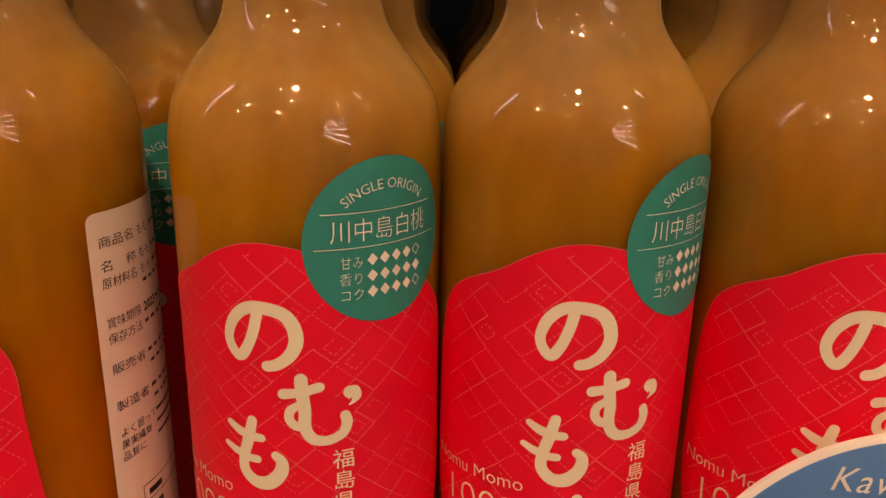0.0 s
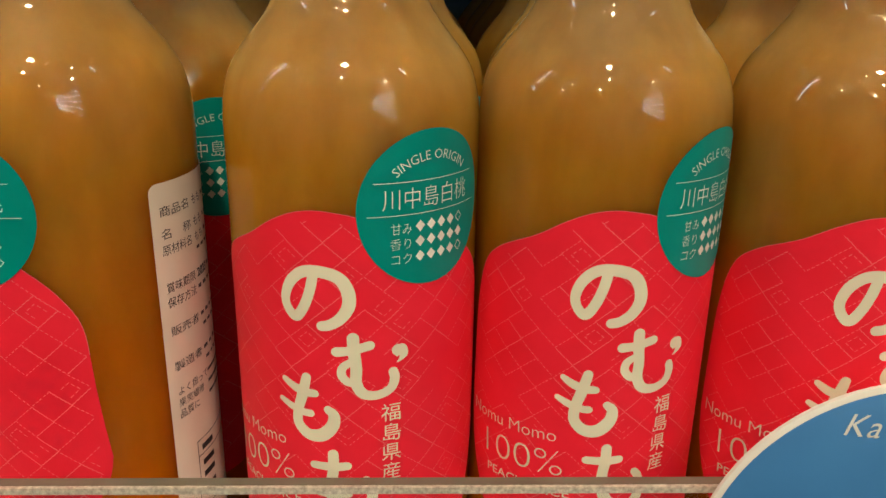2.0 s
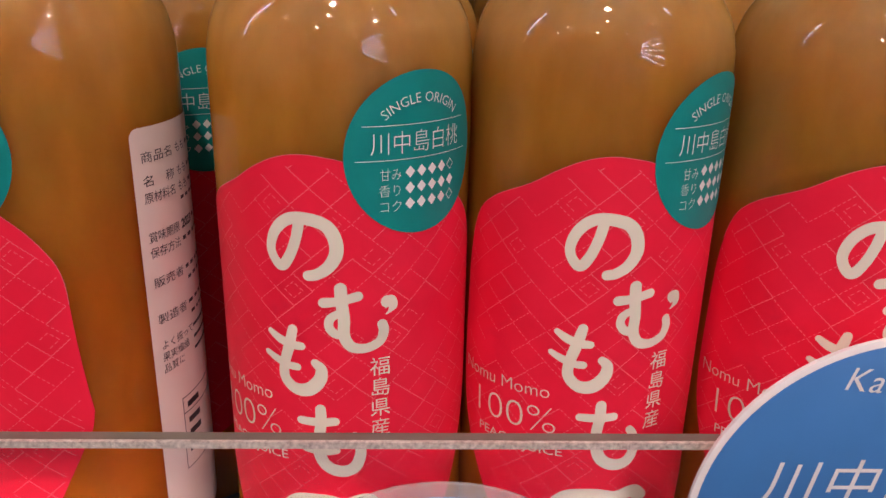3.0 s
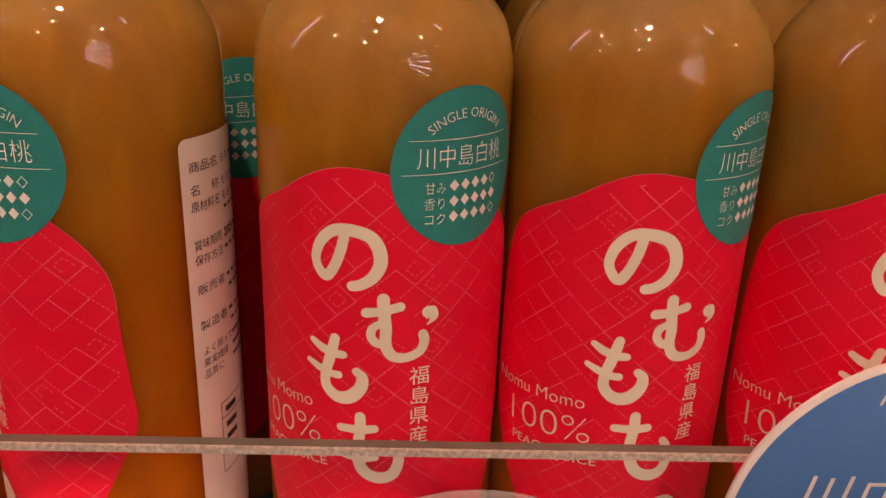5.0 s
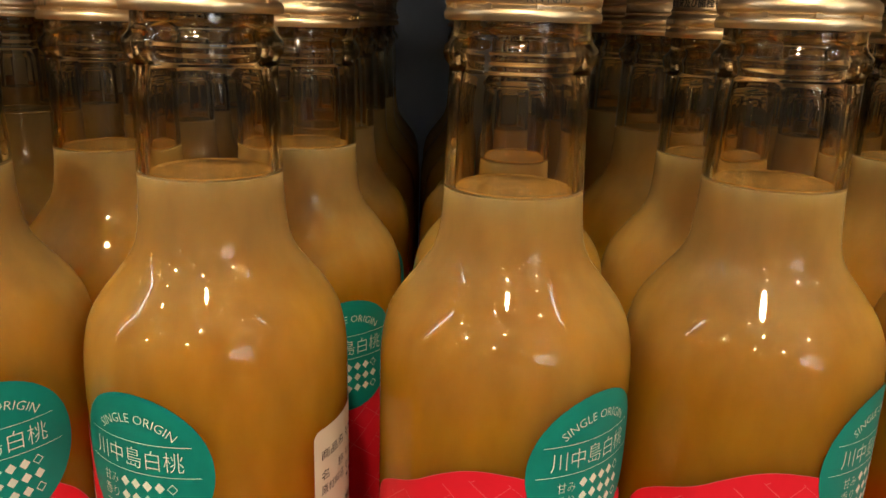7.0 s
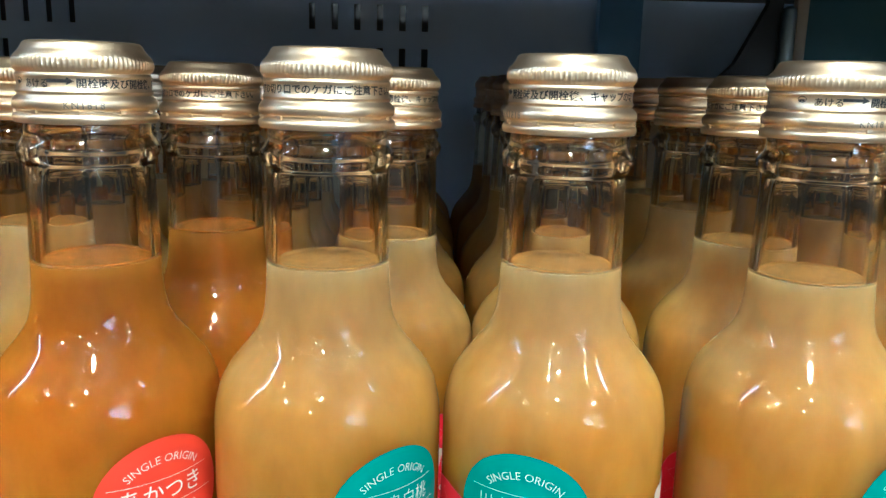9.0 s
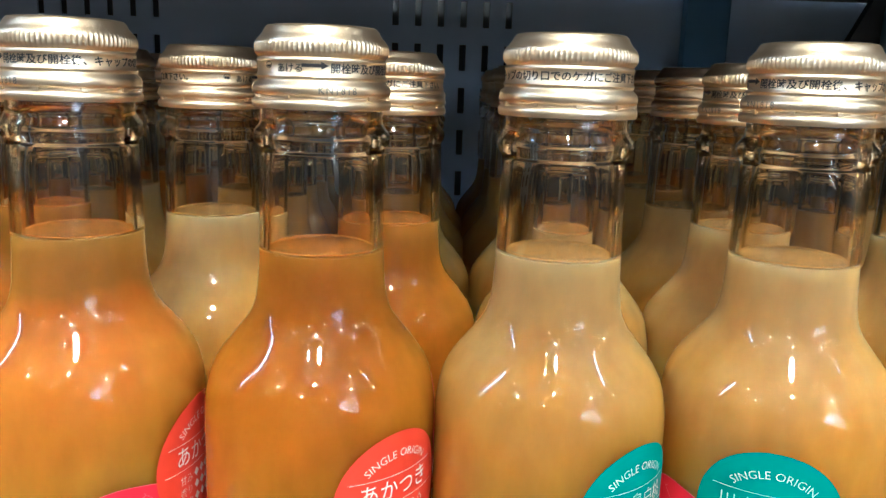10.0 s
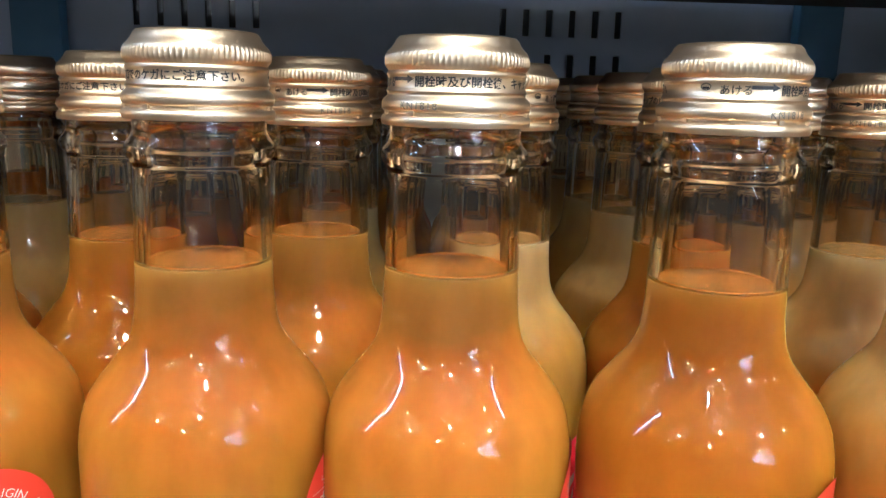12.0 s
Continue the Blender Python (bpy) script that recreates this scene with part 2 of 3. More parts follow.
def stroke(bm, pts, width, closed=False):
    """A flat brush line with round ends, in the plane z = 0."""
    n = len(pts)
    left, right = [], []
    for i, p in enumerate(pts):
        a = pts[(i - 1) % n] if closed or i else p
        b = pts[(i + 1) % n] if closed or i < n - 1 else p
        d = (b - a).normalized()
        m = Vector((-d.y, d.x)) * width / 2
        left.append(bm.verts.new((*(p + m), 0)))
        right.append(bm.verts.new((*(p - m), 0)))
    for i in range(n if closed else n - 1):
        j = (i + 1) % n
        bm.faces.new((right[i], right[j], left[j], left[i]))
    if not closed and width > 0.0004:
        for p, q, l, r in ((pts[0], pts[1], left[0], right[0]), (pts[-1], pts[-2], left[-1], right[-1])):
            d = (p - q).normalized()
            base = math.atan2(d.y, d.x)
            fan = [bm.verts.new((p.x + width / 2 * math.cos(base + a), p.y + width / 2 * math.sin(base + a), 0)) for a in (-1.05, -0.52, 0, 0.52, 1.05)]
            loop = [r, *fan, l] if p is pts[-1] else [l, *fan, r]
            bm.faces.new(loop)


def writing(text, size, align="CENTER", bold=0.0, spacing=1.0):
    """A flat mesh of the text, its baseline on y = 0."""
    c = bpy.data.curves.new("writing", "FONT")
    c.body, c.size, c.align_x, c.resolution_u = text, size, align, 4 if size > 0.0035 else 2
    c.offset, c.space_character = bold, spacing
    o = new("writing", c)
    me = bpy.data.meshes.new_from_object(o.evaluated_get(bpy.context.evaluated_depsgraph_get()))
    bpy.data.objects.remove(o)
    return me


def add_writing(bm, text, size, place, align="CENTER", bold=0.0, spacing=1.0, sx=1.0, turn=0.0, arc=0.0, width=0.0):
    """Adds text to bm at place; arc: the radius of a bow on which it stands."""
    me = writing(text, size, align, bold, spacing)
    k = len(bm.verts)
    bm.from_mesh(me)
    bm.verts.ensure_lookup_table()
    ca, sa = math.cos(turn), math.sin(turn)
    if width:
        xs = [v.co.x for v in bm.verts[k:]]
        sx = width / (max(xs) - min(xs))
    for v in bm.verts[k:]:
        x, y = v.co.x * sx, v.co.y
        if arc:
            a = x / arc
            x, y = (arc + y) * math.sin(a), (arc + y) * math.cos(a) - arc
        v.co = (place[0] + x * ca - y * sa, place[1] + x * sa + y * ca, 0)


def bar(bm, x0, y0, x1, y1):
    n = max(1, int((x1 - x0) / 0.0015))
    lo = [bm.verts.new((x0 + (x1 - x0) * i / n, y0, 0)) for i in range(n + 1)]
    hi = [bm.verts.new((x0 + (x1 - x0) * i / n, y1, 0)) for i in range(n + 1)]
    for i in range(n):
        bm.faces.new((lo[i], lo[i + 1], hi[i + 1], hi[i]))


def wrap(bm, r, turn=0.0):
    """Bends the flat drawing (x along the round, y up) about a bottle of radius r."""
    for v in bm.verts:
        a = v.co.x / BODY + turn
        v.co = (r * math.sin(a), -r * math.cos(a), v.co.y)
    return bm


def sheet(outline_lo, outline_hi, xs, rows=10):
    """A flat piece between two outlines y(x), cut into strips."""
    bm = bmesh.new()
    cols = []
    for x in xs:
        a, b = outline_lo(x), outline_hi(x)
        cols.append([bm.verts.new((x, a + (b - a) * j / rows, 0)) for j in range(rows + 1)])
    for c, d in zip(cols, cols[1:]):
        for j in range(rows):
            bm.faces.new((c[j], d[j], d[j + 1], c[j + 1]))
    return bm


def disc(radius, centre, n=44):
    """A flat round piece, cut into narrow strips so that it bends smoothly."""
    bow = lambda x: math.sqrt(max(radius ** 2 - (x - centre[0]) ** 2, 0))
    xs = [centre[0] - radius * math.cos(math.pi * (0.004 + 0.992 * i / n)) for i in range(n + 1)]
    return sheet(lambda x: centre[1] - bow(x), lambda x: centre[1] + bow(x), xs, 4)


def box(bm, lo, hi, bevel=0.0):
    m = Matrix.LocRotScale([(a + b) / 2 for a, b in zip(lo, hi)], None, [b - a for a, b in zip(lo, hi)])
    g = bmesh.ops.create_cube(bm, size=1, matrix=m)
    if bevel:
        es = {e for v in g["verts"] for e in v.link_edges}
        bmesh.ops.bevel(bm, geom=list(es), offset=bevel, segments=2, affect="EDGES", profile=0.6)
    return bm


# ---- the place ----
def slab(name, lo, hi, material, label, category="", bevel=0.0):
    o = part(name, box(bmesh.new(), lo, hi, bevel), material)
    return tagged(o, label, category, kind="structure")


slab("floor", (-9, -5, -1.1), (5, 1.2, -1.0), FLOORM, "worn brown shop floor below the shelves", "floor")
slab("ceiling", (-9, -5, 1.9), (5, 1.2, 2.0), CEILING, "plain white shop ceiling with spot lamps", "ceiling")
slab("wall_north", (-9, 1.1, -1.0), (5, 1.2, 1.9), WALL, "plain painted wall behind the shelf unit", "wall")
slab("wall_south", (-9, -5.1, -1.0), (5, -5.0, 1.9), WALL, "plain painted wall across the aisle", "wall")
slab("wall_west", (-9.1, -5, -1.0), (-9, 1.2, 1.9), WALL, "plain painted side wall of the shop", "wall")
slab("wall_east", (5, -5, -1.0), (5.1, 1.2, 1.9), WALL, "plain painted side wall of the shop", "wall")


def tube_light(x0, x1, y0, y1, w, text):
    root = tagged(new("tube_light"), text, "lamp")
    a, b = Vector((x0, y0, 1.82)), Vector((x1, y1, 1.82))
    d = b - a
    bm = bmesh.new()
    bmesh.ops.create_cone(bm, cap_ends=True, segments=16, radius1=w, radius2=w, depth=d.length, matrix=Matrix.Translation((a + b) / 2) @ d.to_track_quat("Z", "Y").to_matrix().to_4x4())
    part("tube", bm, TUBE, root)
    bm = box(bmesh.new(), (-d.length / 2, -0.05, 0.0), (d.length / 2, 0.05, 0.05))
    bmesh.ops.transform(bm, verts=bm.verts, matrix=Matrix.Translation((*((a + b) / 2).xy, 1.85)) @ Matrix.Rotation(math.atan2(d.y, d.x), 4, "Z"))
    part("housing", bm, CARDWHITE, root)


tube_light(-1.75, -8.0, -0.42, -0.85, 0.04, "long cool fluorescent tube light on the ceiling")
tube_light(1.35, 1.75, -0.70, -0.84, 0.03, "short fluorescent tube light on the ceiling")


def ceiling_spot(x, y, r):
    root = tagged(new("ceiling_spot"), "small warm ceiling spot lamp in a black can", "lamp", "ceiling spot lamps")
    root.location = (x, y, 1.9)
    can = lathe([(r * 0.9, -0.11), (r * 1.25, -0.12), (r * 1.3, -0.10), (r * 1.3, 0.0), (0, 0.0)], 24)
    part("can", can, BLACK, root, "", 40)
    part("lens", lathe([(0, -0.115), (r, -0.115), (r, -0.10), (0, -0.10)], 24), SPOTLIGHT, root)


for x, y, r in ((-2.9, -2.2, 0.05), (2.6, -1.2, 0.05), (3.7, -0.6, 0.06), (-3.4, 0.3, 0.04), (2.9, 0.5, 0.04), (0.55, -3.1, 0.04), (-0.45, -1.05, 0.022), (-1.5, -0.9, 0.02), (0.9, -1.0, 0.016), (-4.4, -2.6, 0.04), (1.9, -3.3, 0.03), (4.4, -2.2, 0.045),
                (-0.10, -1.0, 0.085), (-0.20, -1.6, 0.04), (-0.80, -2.75, 0.04), (1.35, -1.7, 0.035), (-1.75, -1.7, 0.035)):
    ceiling_spot(x, y, r)
lou = tagged(new("louvre_light"), "bright slatted louvre light panel on a black stand", "lamp")
for k in range(5):
    bm = box(bmesh.new(), (-0.75, -0.01, -0.016), (0.75, 0.01, 0.016))
    bmesh.ops.transform(bm, verts=bm.verts, matrix=Matrix.Translation((1.95, -3.0, 0.60 + k * 0.22)) @ Matrix.Rotation(radians(14 - 9 * k), 4, "Y"))
    part("slat", bm, SLAT, lou)
part("stand", box(bmesh.new(), (1.93, -3.06, -1.0), (1.97, -3.02, 1.55)), BLACK, lou)
slab("shelf_board", (-0.75, 0.0262, -0.025), (0.75, 0.3495, -0.0025), SHELF, "dark brown wooden shelf board under the bottles", "shelf", 0.001)
slab("shelf_front_strip", (-0.75, -0.036, -0.025), (0.75, 0.0258, 0.0), SHELF, "dark brown raised front strip of the shelf", "shelf", 0.001)
slab("upper_shelf_board", (-0.75, -0.004, 0.252), (0.75, 0.3495, 0.275), SHELF, "dark brown shelf board above the bottles", "shelf", 0.002)

PANEL_Y = 0.362


def back_panel():
    """Slotted sheet: strips and bridges round real slots."""
    root = tagged(new("back_panel"), "slate blue slotted metal back panel of the shelf", "panel", kind="structure")
    pitch, w, h, vp = 0.0147, 0.0042, 0.0165, 0.0275
    groups = [-0.391 - 0.231, -0.391, -0.163]
    cols = [(g + i * pitch - w / 2, g + i * pitch + w / 2) for g in groups for i in range(6)]
    rows = sorted((0.238 - vp * k - h / 2, 0.238 - vp * k + h / 2) for k in range(-2, 9))
    xs = sorted({-0.75, 0.75, *(a for c in cols for a in c)})
    zs = sorted({0.0, 0.42, *(a for r in rows for a in r if a > 0)})
    bm = bmesh.new()
    grid = [[bm.verts.new((x, PANEL_Y, z)) for z in zs] for x in xs]
    for i in range(len(xs) - 1):
        for k in range(len(zs) - 1):
            mx, mz = (xs[i] + xs[i + 1]) / 2, (zs[k] + zs[k + 1]) / 2
            if not (any(a < mx < b for a, b in cols) and any(a < mz < b for a, b in rows)):
                bm.faces.new((grid[i][k], grid[i + 1][k], grid[i + 1][k + 1], grid[i][k + 1]))
    o = part("slotted_sheet", bm, PANEL, root)
    o.modifiers.new("thickness", "SOLIDIFY").thickness = 0.002
    # unseen dark sheet added behind the slots, its colour standing in for shade
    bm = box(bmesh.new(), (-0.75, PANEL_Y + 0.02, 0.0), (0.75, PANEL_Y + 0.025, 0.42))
    part("slot_shade_sheet", bm, SHADOWED, root)


back_panel()
for x0, x1 in ((-0.462, -0.432), (0.022, 0.05)):
    bm = box(bmesh.new(), (x0, PANEL_Y - 0.012, -1.0), (x1, PANEL_Y - 0.001, 0.42), 0.001)
    o = part("upright", bm, UPRIGHT)
    tagged(o, "steel blue upright post of the shelf unit", "upright", "shelf uprights", "structure")


# ---- bottles ----
BODY = 0.0253
PROFILE = [(0.0, 0.003), (0.017, 0.002), (0.0195, 0.0), (0.0225, 0.0004), (0.0245, 0.002), (0.0253, 0.0048), (BODY, 0.008), (BODY, 0.115), (BODY, 0.1205),
           (0.0252, 0.1245), (0.0247, 0.1283), (0.0237, 0.1320), (0.0220, 0.1352), (0.0198, 0.1381), (0.0178, 0.1406), (0.0162, 0.1427),
           (0.0150, 0.1448), (0.0142, 0.1472), (0.0137, 0.1505), (0.0134, 0.1548), (0.0132, 0.1600)]


def radius_at(z):
    for (r0, z0), (r1, z1) in zip(PROFILE[6:], PROFILE[7:]):
        if z0 <= z <= z1:
            return r0 + (r1 - r0) * (z - z0) / max(z1 - z0, 1e-9)
    return 0.0132 - 0.0002 * min(max((z - 0.16) / 0.02, 0), 1)


def smooth_profile():
    low, high = PROFILE[:8], PROFILE[7:]
    return low[:-1] + [tuple(p) for p in spline(high, 3)]


def brush(bm, pts):
    """A hand-drawn line of changing width, from (x, y, width) in millimetres, with round ends."""
    line = [p / 1000 for p in spline([Vector(q) for q in pts], 7)]
    n = len(line)
    left, right = [], []
    for i, p in enumerate(line):
        d = (line[min(i + 1, n - 1)].xy - line[max(i - 1, 0)].xy).normalized()
        m = Vector((-d.y, d.x)) * p.z / 2
        left.append(bm.verts.new((*(p.xy + m), 0)))
        right.append(bm.verts.new((*(p.xy - m), 0)))
    for i in range(n - 1):
        bm.faces.new((right[i], right[i + 1], left[i + 1], left[i]))
    for i, k, a, b in ((0, 1, left[0], right[0]), (n - 1, n - 2, right[-1], left[-1])):
        p, w = line[i].xy, line[i].z / 2
        d = p - line[k].xy
        base = math.atan2(d.y, d.x)
        bm.faces.new([a, *(bm.verts.new((p.x + w * math.cos(base + t), p.y + w * math.sin(base + t), 0)) for t in (-1.1, -0.55, 0, 0.55, 1.1)), b])


LOOP_SIGN = [[(-6.0, 98.4, 2.0), (-6.7, 95.2, 2.0), (-8.0, 91.8, 2.0), (-9.6, 89.7, 2.1), (-11.1, 90.9, 1.9), (-11.7, 93.2, 1.9), (-10.6, 96.3, 2.1), (-8.2, 98.5, 2.2),
              (-5.2, 98.9, 2.3), (-1.7, 98.0, 2.4), (0.05, 95.8, 2.5), (0.45, 92.8, 2.5), (-0.85, 90.2, 2.3), (-3.0, 88.6, 2.1), (-4.7, 88.2, 2.0)]]
KNOT_SIGN = [[(-2.1, 83.1, 2.0), (0.6, 83.4, 1.8), (4.1, 84.3, 1.9)],
             [(1.0, 85.9, 2.3), (1.15, 83.0, 2.3), (1.5, 79.8, 2.2), (1.5, 76.4, 2.2), (2.9, 74.2, 2.1), (5.5, 73.8, 1.9), (8.0, 74.9, 1.9), (8.8, 76.9, 2.0), (8.5, 78.4, 1.9)],
             [(0.5, 81.0, 1.5), (-1.0, 79.9, 1.7), (-1.2, 78.2, 1.7), (-0.1, 76.9, 1.7), (1.3, 76.6, 1.4)],
             [(9.4, 82.8, 2.4), (10.0, 82.5, 2.9), (10.5, 81.7, 2.0), (10.0, 80.8, 0.8), (9.3, 80.3, 0.3)]]
HOOK_SIGN = [[(-8.1, 77.3, 1.9), (-9.0, 73.7, 2.2), (-10.1, 69.9, 2.1), (-10.1, 67.0, 2.2), (-8.1, 65.0, 2.5), (-5.4, 65.1, 2.8), (-3.3, 67.2, 2.6), (-2.9, 69.5, 2.2), (-4.0, 70.8, 1.7)],
             [(-12.8, 76.1, 1.3), (-10.7, 74.8, 1.8), (-8.3, 74.1, 1.8), (-6.5, 74.0, 1.6)], [(-13.7, 71.6, 1.2), (-11.5, 70.5, 1.6), (-9.1, 69.7, 1.6), (-7.5, 69.6, 1.6)]]
CROSS_SIGN = [[(-3.3, 61.0, 2.1), (-3.3, 58.0, 2.2), (-3.7, 54.8, 2.2), (-3.5, 51.2, 2.4), (-2.0, 48.8, 2.5), (0.7, 47.8, 2.6), (3.1, 48.7, 2.5), (4.2, 51.5, 2.2), (3.9, 53.9, 1.9), (3.0, 55.2, 1.6)],
              [(-7.2, 58.2, 1.7), (-3.4, 58.1, 1.9), (-0.6, 58.4, 1.8)], [(-6.3, 52.7, 1.6), (-3.0, 52.2, 1.7), (-0.4, 52.5, 1.6)]]


TOP_EDGE = ((-38, 60), (-37.6, 74), (-36.6, 86), (-33.6, 95), (-28.5, 99.8), (-20, 104), (-14.6, 107.3), (-9.7, 109.5), (-5, 110.2), (0, 109.6), (3, 109.0), (8, 109.8), (14, 108.5),
            (20, 105.5), (27, 99.8), (32, 94.8), (35.6, 88), (36.3, 78), (37, 68), (37.8, 60))
LOW_EDGE = ((-38, 60), (-37, 53), (-34.4, 46), (-29.5, 37.5), (-24, 30), (-14, 23), (0, 20), (14, 23), (24, 31.5), (29.3, 40.5), (34.9, 51.5), (37, 56), (37.8, 60))
TOP_LINE, LOW_LINE = [spline([Vector(p) for p in e], 5) for e in (TOP_EDGE, LOW_EDGE)]


def label_top(x):
    """Upper edge of the peach-shaped label, x along the round."""
    return float(np.interp(x * 1000, [p.x for p in TOP_LINE], [p.y for p in TOP_LINE])) / 1000


def label_bottom(x):
    return float(np.interp(x * 1000, [p.x for p in LOW_LINE], [p.y for p in LOW_LINE])) / 1000


LABEL_X = (-0.038, 0.0378)


def label_pattern():
    """Nested lozenges of tiny dashes printed on the label."""
    bm = bmesh.new()
    rnd = random.Random(5)

    def inside(p):
        return LABEL_X[0] + 0.002 < p.x < LABEL_X[1] - 0.002 and label_bottom(p.x) + 0.0015 < p.y < label_top(p.x) - 0.0016

    for row in range(30):
        for col in range(12):
            if rnd.random() < 0.22:
                continue
            c = Vector((-0.040 + col * 0.0072 + (0.0036 if row % 2 else 0), 0.018 + row * 0.0032))
            for half in (1.0, 0.5) if rnd.random() < 0.16 else (1.0,):
                a, b = 0.0036 * half, 0.0031 * half
                corners = [c + Vector(q) for q in ((a, 0), (0, b), (-a, 0), (0, -b))]
                for k in range(4):
                    if rnd.random() < 0.3:
                        continue
                    p, q = corners[k], corners[(k + 1) % 4]
                    n = max(2, round((q - p).length / 0.00105))
                    for m in range(n):
                        u, v = p.lerp(q, m / n), p.lerp(q, (m + 0.6) / n)
                        if inside(u) and inside(v):
                            stroke(bm, [u, v], 0.00014)
    return bm


def label_edge():
    """The pale cut edge of the paper along the top."""
    bm = bmesh.new()
    stroke(bm, [Vector((p.x / 1000, p.y / 1000)) for p in TOP_LINE[12:-12]], 0.00012)
    return bm


def make_label():
    n = 84
    xs = [LABEL_X[0] + (LABEL_X[1] - LABEL_X[0]) * (0.5 - 0.5 * math.cos(math.pi * i / n)) for i in range(n + 1)]
    return sheet(label_bottom, label_top, xs, 8)


def make_sticker_art(red):
    """White print of the round sticker, about its own middle."""
    bm = bmesh.new()
    add_writing(bm, "SINGLE ORIGIN", 0.0025, (0.0002, 0.0090), bold=-0.00003, arc=0.0112, width=0.0160)
    for y, w0, w1 in ((0.0053, -0.0114, 0.0108), (-0.0007, -0.0126, 0.0122)):
        bar(bm, w0, y, w1, y + 0.00011)
    if red:
        add_writing(bm, "あかつき", 0.0050, (0, 0.0006), width=0.0175)
    else:
        add_writing(bm, "川中島白桃", 0.0043, (-0.0003, 0.0007), bold=-0.00005, width=0.0192)
    for row, (word, n) in enumerate((("甘み", 4), ("香り", 5), ("コク", 4))):
        y = -0.0030 - row * 0.00286
        add_writing(bm, word, 0.0024, (-0.0063, y - 0.0011), bold=-0.00004, width=0.0039)
        for k in range(5):
            cx, cy, r = -0.0026 + k * 0.00241, y, 0.00108
            v = [bm.verts.new((cx + a * r * 0.92, cy + b * r, 0)) for a, b in ((0, -1), (1, 0), (0, 1), (-1, 0))]
            if k < n:
                bm.faces.new(v)
            else:
                u = [bm.verts.new((cx + a * r * 0.75, cy + b * r * 0.8, 0)) for a, b in ((0, -1), (1, 0), (0, 1), (-1, 0))]
                for q in range(4):
                    bm.faces.new((v[q], v[(q + 1) % 4], u[(q + 1) % 4], u[q]))
    return bm


STICKER = (radians(37.3), 0.1097)


def make_back_print():
    bm = bmesh.new()
    rows = (("商品名", 0.1075), ("名　称", 0.1030), ("原材料名", 0.0998), ("賞味期限", 0.0921), ("保存方法", 0.0890), ("販売者", 0.0829), ("製造者", 0.0752))
    rnd = random.Random(3)
    for word, y in rows:
        wide = 0.0083 / (0.0021 * len(word))
        add_writing(bm, word, 0.0023, (0.0018, y - 0.0018), "LEFT", sx=min(1.35, wide))
        x = 0.0118
        known = {"商品名": "もも", "名　称": "もも", "原材料名": "もも", "賞味期限": "2023"}.get(word, "")
        if known:
            add_writing(bm, known, 0.0026 if known == "2023" else 0.0024, (x, y - 0.0018), "LEFT", bold=0.0001 if known == "2023" else 0.0)
            x += 0.0058
        for k in range(9 - 3 * bool(known)):
            w = rnd.uniform(0.0012, 0.0026)
            bar(bm, x, y - 0.0012, x + w * 0.8, y - 0.0004)
            x += w + 0.0006
        if word in ("原材料名", "販売者", "製造者"):
            x = 0.0125
            for k in range(8):
                w = rnd.uniform(0.0012, 0.0024)
                bar(bm, x, y - 0.0037, x + w * 0.8, y - 0.0030)
                x += w + 0.0005
    for k, word in enumerate(("よく振って", "果実繊維", "品質に")):
        add_writing(bm, word, 0.0021, (0.002, 0.0678 - k * 0.0026), "LEFT")
        bar(bm, 0.0125, 0.0683 - k * 0.0026, 0.03, 0.0690 - k * 0.0026)
    for y in (0.0545, 0.0508, 0.0380):
        bar(bm, 0.006, y, 0.03, y + 0.0002)
    bar(bm, 0.006, 0.0380, 0.0062, 0.0545)
    for y in (0.0518, 0.0480, 0.0450, 0.0415):
        bar(bm, 0.0075, y, 0.012, y + 0.0014)
    return bm


def make_cap(n=336):
    prof = [(0.0, 0.2037), (0.0104, 0.2037), (0.0110, 0.2036), (0.0115, 0.2031), (0.0119, 0.2023), (0.0125, 0.2015), (0.0131, 0.2009), (0.0134, 0.2004),
            (0.0136, 0.1999), (0.01365, 0.1993), (0.0136, 0.1986), (0.0134, 0.1981), (0.0130, 0.1977), (0.01285, 0.1974), (0.0131, 0.1971), (0.01315, 0.1967), (0.0130, 0.1964), (0.01295, 0.1962),
            (0.01295, 0.1943), (0.0131, 0.1941), (0.0133, 0.1937), (0.0130, 0.1932), (0.0131, 0.1929), (0.0138, 0.1923), (0.0141, 0.1916), (0.0141, 0.1908), (0.0139, 0.1902),
            (0.01345, 0.1900), (0.01345, 0.1896), (0.0139, 0.1893), (0.0142, 0.1888), (0.0142, 0.1881), (0.0140, 0.1875), (0.0130, 0.1874)]

    def ridge(i, k):
        """Pressed grip ribs round the shoulder, leaving a smooth rim above and below."""
        return (0.0, -0.00020, -0.00028, -0.00020)[k % 4] * (1.0 if 8 <= len(prof) - 1 - i <= 10 else 0.4) if n > 100 and 7 <= len(prof) - 1 - i <= 11 else 0.0
    return lathe(prof[::-1], n, ridge)


def cap_bridges():
    """Short bridges across the tear line."""
    bm = bmesh.new()
    for k in range(10):
        a = 2 * math.pi * k / 10
        m = Matrix.Rotation(a, 4, "Z")
        bmesh.ops.create_cube(bm, size=1, matrix=m @ Matrix.Translation((0, -0.0136, 0.1898)) @ Matrix.Diagonal((0.0011, 0.0008, 0.0008, 1)))
    return bm


